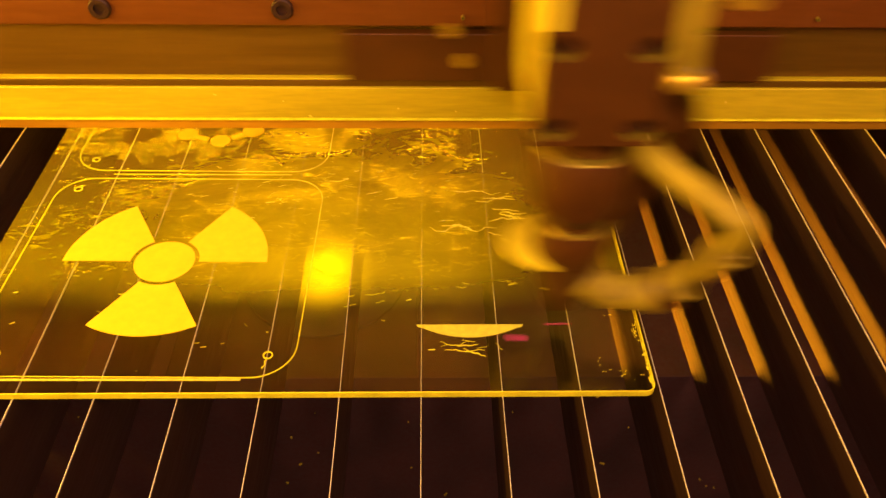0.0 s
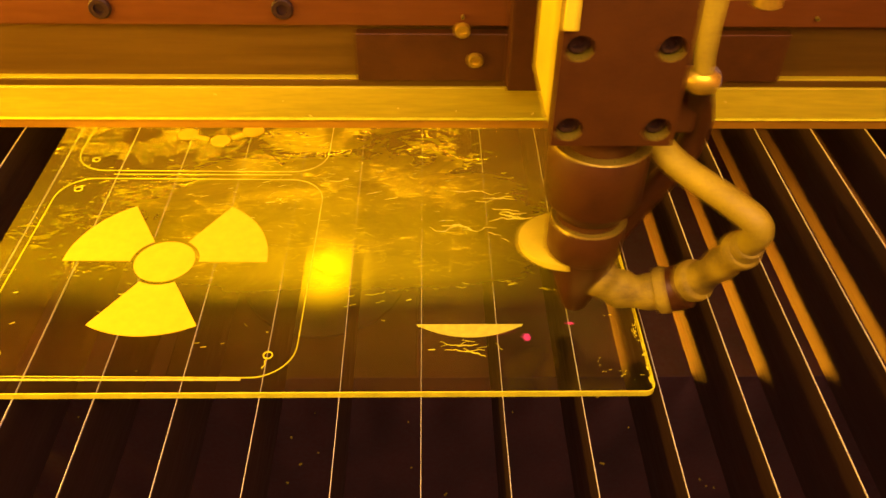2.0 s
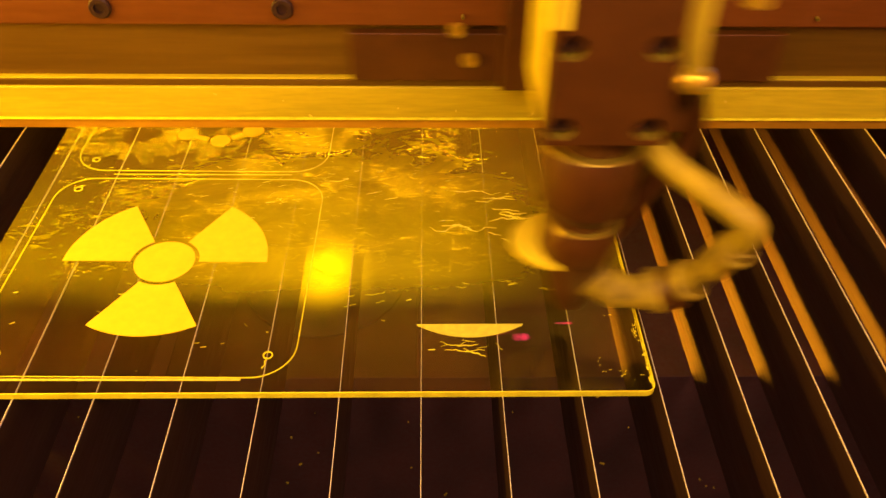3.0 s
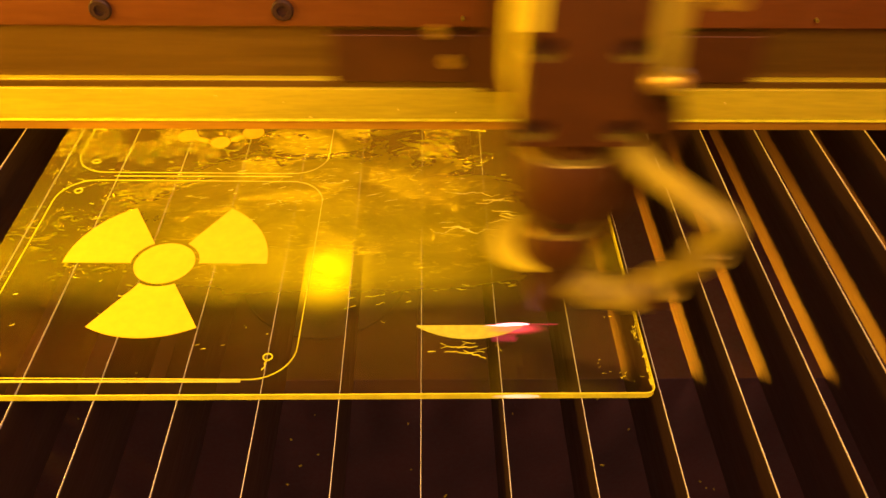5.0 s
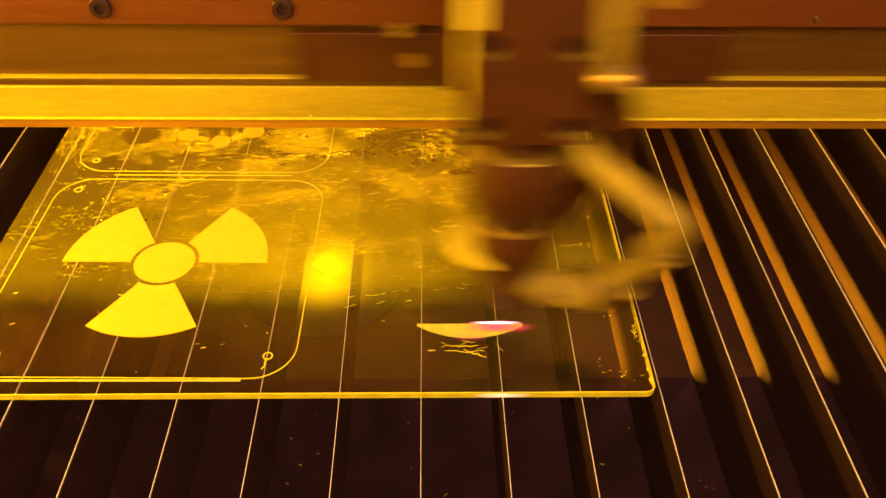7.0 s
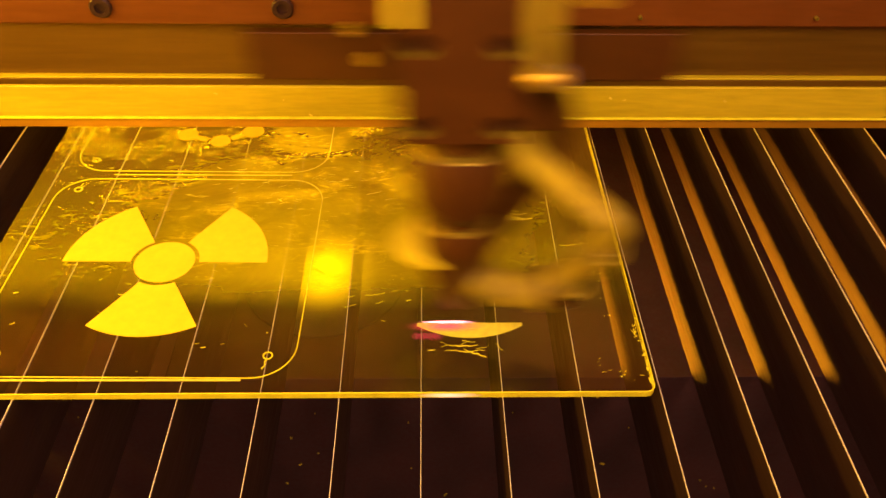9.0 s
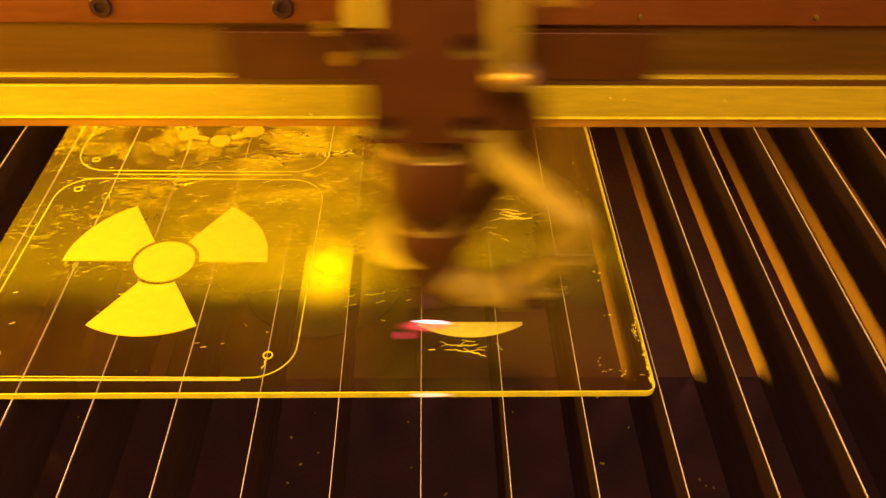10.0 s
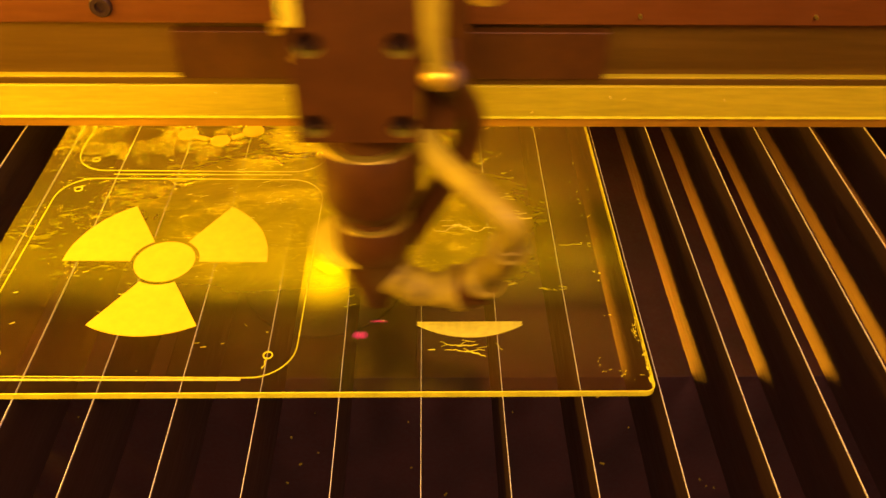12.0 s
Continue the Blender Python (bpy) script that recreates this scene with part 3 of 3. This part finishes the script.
    part("nozzle", lathe([(0.0034, 0.0175), (0.0052, 0.0175), (0.0082, 0.0260), (0.0130, 0.0410), (0.0136, 0.0497)]), BLACK, h, "black tapered nozzle")
    clamp = [(-0.0062 + 0.0196 * math.cos(i * math.pi / 20), 0.0056 + 0.0172 * math.sin(i * math.pi / 20)) for i in range(40)]
    part("air_clamp", prism(clamp, "z", 0.0462, 0.0490), STRAP, h, "pale flat air-assist clamp ring", False)
    hose = part("air_hose", pipe([(0.006, -0.004, 0.038), (0.014, -0.006, 0.033), (0.024, -0.008, 0.0315), (0.034, -0.0095, 0.034), (0.041, -0.011, 0.0375), (0.046, -0.017, 0.050), (0.0495, -0.026, 0.067), (0.0503, -0.034, 0.080)],
                                 lambda u: 0.0082 - 0.0026 * u + 0.0006 * math.sin(u * 41), 18, 8), TAPE, h, "tape-wrapped thick air hose")
    for at, way, r in (((0.0335, -0.0094, 0.0338), (0.8, -0.15, 0.35), 0.0096), ((0.0432, -0.0135, 0.043), (0.45, -0.5, 0.8), 0.0084), ((0.0500, -0.0300, 0.0735), (0.2, -0.5, 0.8), 0.0072)):
        bm = lathe([(r * 0.82, -0.0034), (r, -0.0024), (r * 1.04, 0.0004), (r, 0.0022), (r * 0.82, 0.0032)], 20)
        bmesh.ops.transform(bm, matrix=Matrix.Translation(at) @ Vector(way).to_track_quat("Z", "Y").to_matrix().to_4x4(), verts=bm.verts)
        part("tape_wrap", bm, TAPE, hose, "raised wrap of pale tape")
    part("dark_band", pipe([(0.0355, -0.0098, 0.0345), (0.0385, -0.0104, 0.0358), (0.0412, -0.0112, 0.0380)], 0.0093, 18, 5), BLACK, hose, "dark band around the hose")
    part("hose_bend", pipe([(0.0500, -0.0325, 0.078), (0.0506, -0.0368, 0.0865), (0.0480, -0.0366, 0.0925), (0.0405, -0.0290, 0.0955), (0.0290, -0.0150, 0.0975), (0.0225, -0.0060, 0.100), (0.0190, 0.0020, 0.104)],
                           0.0050, 16, 8), TUBE, hose, "bent pale air hose")
    part("hose_fitting", pipe([(0.0200, -0.0165, 0.1365), (0.0245, -0.0195, 0.1365), (0.0290, -0.0200, 0.1355)], lambda u: 0.0034 + 0.0012 * math.sin(u * math.pi), 16, 4), BRASS, h, "brass push-in hose fitting")
    part("riser_hose", pipe([(0.0250, -0.0195, 0.137), (0.0235, -0.0195, 0.146), (0.0226, -0.0195, 0.158), (0.0225, -0.0195, 0.176)], lambda u: 0.0030 + 0.0016 * u, 16, 6), TUBE, h, "pale air hose going up")
    part("dark_hose", pipe([(0.0270, -0.0150, 0.1345), (0.0300, -0.0040, 0.1240), (0.0372, 0.0070, 0.1040), (0.0340, 0.0090, 0.0850), (0.0250, 0.0100, 0.0680), (0.0130, 0.0104, 0.0450)], 0.0054, 16, 8), BLACK, h, "dark rubber hose looping to the collar")
    return h


HEAD = make_head()


BURN = holder("laser_burn", "pink-white burning spot where the beam meets the plate", "laser spot")


def pip(rx, ry, rz, at=(0, 0, 0), taper=0.0):
    """Small lens-shaped spot; taper: how far its ends are drawn to points."""
    bm = bmesh.new()
    bmesh.ops.create_uvsphere(bm, u_segments=20, v_segments=10, radius=1.0)
    for v in bm.verts:
        k = 1 - taper * v.co.x * v.co.x
        v.co = Vector((v.co.x * rx + at[0], v.co.y * ry * k + at[1], v.co.z * rz * k + at[2]))
    return bm


part("burn_core", pip(0.0066, 0.0007, 0.0002, taper=0.2), FLASH, BURN, "white-hot burning core")
# flat glowing disc paints the red light around the burn
part("burn_halo", prism([(0.016 * math.cos(i * math.pi / 16), -0.0024 + 0.0042 * math.sin(i * math.pi / 16)) for i in range(32)], "z", -0.00021, -0.0002), FLARE, BURN, "red halo of the burn's scattered light, a glowing disc")
DOT = tagged(link("pointer_dot", pip(0.0014, 0.0006, 0.0003), POINTER), "tiny red laser pointer dot on the acrylic plate", "laser dot")
# painted reflection: a glowing disc keyed to follow the dot
GLINT = tagged(link("pointer_glint", pip(0.0015, 0.0022, 0.0003, taper=0.4), POINTER), "soft red pointer reflection on the acrylic plate", "laser dot")
# glowing sliver stands for burn light led through the sheet
EDGE_GLINT = tagged(link("edge_glint", pip(0.0075, 0.00015, 0.0013), PINK), "pink light of the burn caught in the sawn plate edge", "laser spot")


# ---- under-bed lamp ----
def make_work_light():
    w = holder("work_light", "dark lamp unit with a small lit diffuser under the slats", "lamp", (-0.0590, 0.3780, ZF))
    top = -ZF - 0.080
    # hood and plates are added to mask the under light from film and view
    part("hood", box(-0.080, 0.056, -0.104, 0.070, top - 0.004, top, 0.001), HOLE, w, "flat black hood added to keep lamp light off the film", False)
    for y in (-0.101, 0.060):
        part("leg", box(-0.079, -0.075, y, y + 0.005, 0.0, top - 0.004, 0.0005), HOLE, w, smooth=False)
    part("front_plate", box(-0.080, 0.022, -0.1035, -0.1020, 0.0, top - 0.0045), HOLE, w, smooth=False)
    part("back_plate", box(-0.0745, -0.0730, -0.095, 0.058, 0.004, top - 0.006), HOLE, w, smooth=False)
    lens = part("lens", lathe([(0.0500, 0.0), (0.0496, 0.0012), (0.0370, 0.0028), (0.0200, 0.0037), (0.0003, 0.0040)], 32), LED, w, "glowing lamp diffuser")
    lens.location, lens.scale = (0, 0, top + 0.0002), (1.0, 1.1, 1.0)


make_work_light()


# ---- what moves ----
def head_x(t):
    """The head's sweep to and fro, a rounded triangle wave."""
    s = (t - 6) / 6
    n = 0.0
    for c in (0.07133, -0.05983, -0.02856, 0.09473, 12.24585, 12.1568):
        n = n * s + c
    k = 0.80917
    reach = 224.0 * math.asin(k * math.cos(2 * math.pi * n)) / math.asin(k)
    fix = 0.0
    rows = ((0, 11), (0.5, -5), (1.0, -5), (1.5, -11), (2.0, -7), (3.0, -5), (3.2, -11), (3.6, -4), (5.0, 1), (5.5, 5), (7.0, 2), (9.0, 7), (9.5, 11), (10.0, 9), (10.5, 0), (11.5, -9), (12.0, -5))
    for (ta, a), (tb, b) in zip(rows, rows[1:]):
        if ta <= t <= tb:
            fix = a + (b - a) * (t - ta) / (tb - ta)
    return -0.0187 + (1141.6 + reach + fix - 915) * 0.0001925


def motions():
    times = [i / FPS for i in range(361)]
    creep = lambda t: 0.0019 * t / 12
    walk(GANTRY, [(0.0, pose(0, 0, 0)), (6.0, pose(0, creep(6), 0)), (12.0, pose(0, creep(12), 0))])
    walk(FRONT, [(0.0, pose(0, 0, 0)), (6.0, pose(0, creep(6), 0)), (12.0, pose(0, creep(12), 0))])
    walk(HEAD, [(t, pose(head_x(t), 0.2541 + creep(t), -0.0013)) for t in times])
    walk(DOT, [(t, pose(head_x(t), 0.2541 + creep(t), TOP + 0.0003)) for t in times])
    walk(GLINT, [(t, pose(0.857 * head_x(t) - 0.0105, 0.2459 + creep(t), TOP + 0.0003)) for t in times])
    # the burn shows while the beam is on, within the engraved stretch; between, it rests inside the sheet under the frosted patch
    rows, edge = [], []
    for t in times:
        x = head_x(t + 0.008)
        if -0.0085 < x < 0.0600:
            x = min(max(x, 0.0012), 0.0415)
            rows.append((t, pose(x, 0.2541 + creep(t), TOP + 0.0005)))
            edge.append((t, pose(x, PF - 0.00042, 0.0016)))
        else:
            rows.append((t, pose(0.0213, 0.2530, TOP - 0.0005)))
            edge.append((t, pose(0.0213, PF - 0.0001, 0.0016)))
    walk(BURN, rows)
    walk(EDGE_GLINT, edge)


motions()
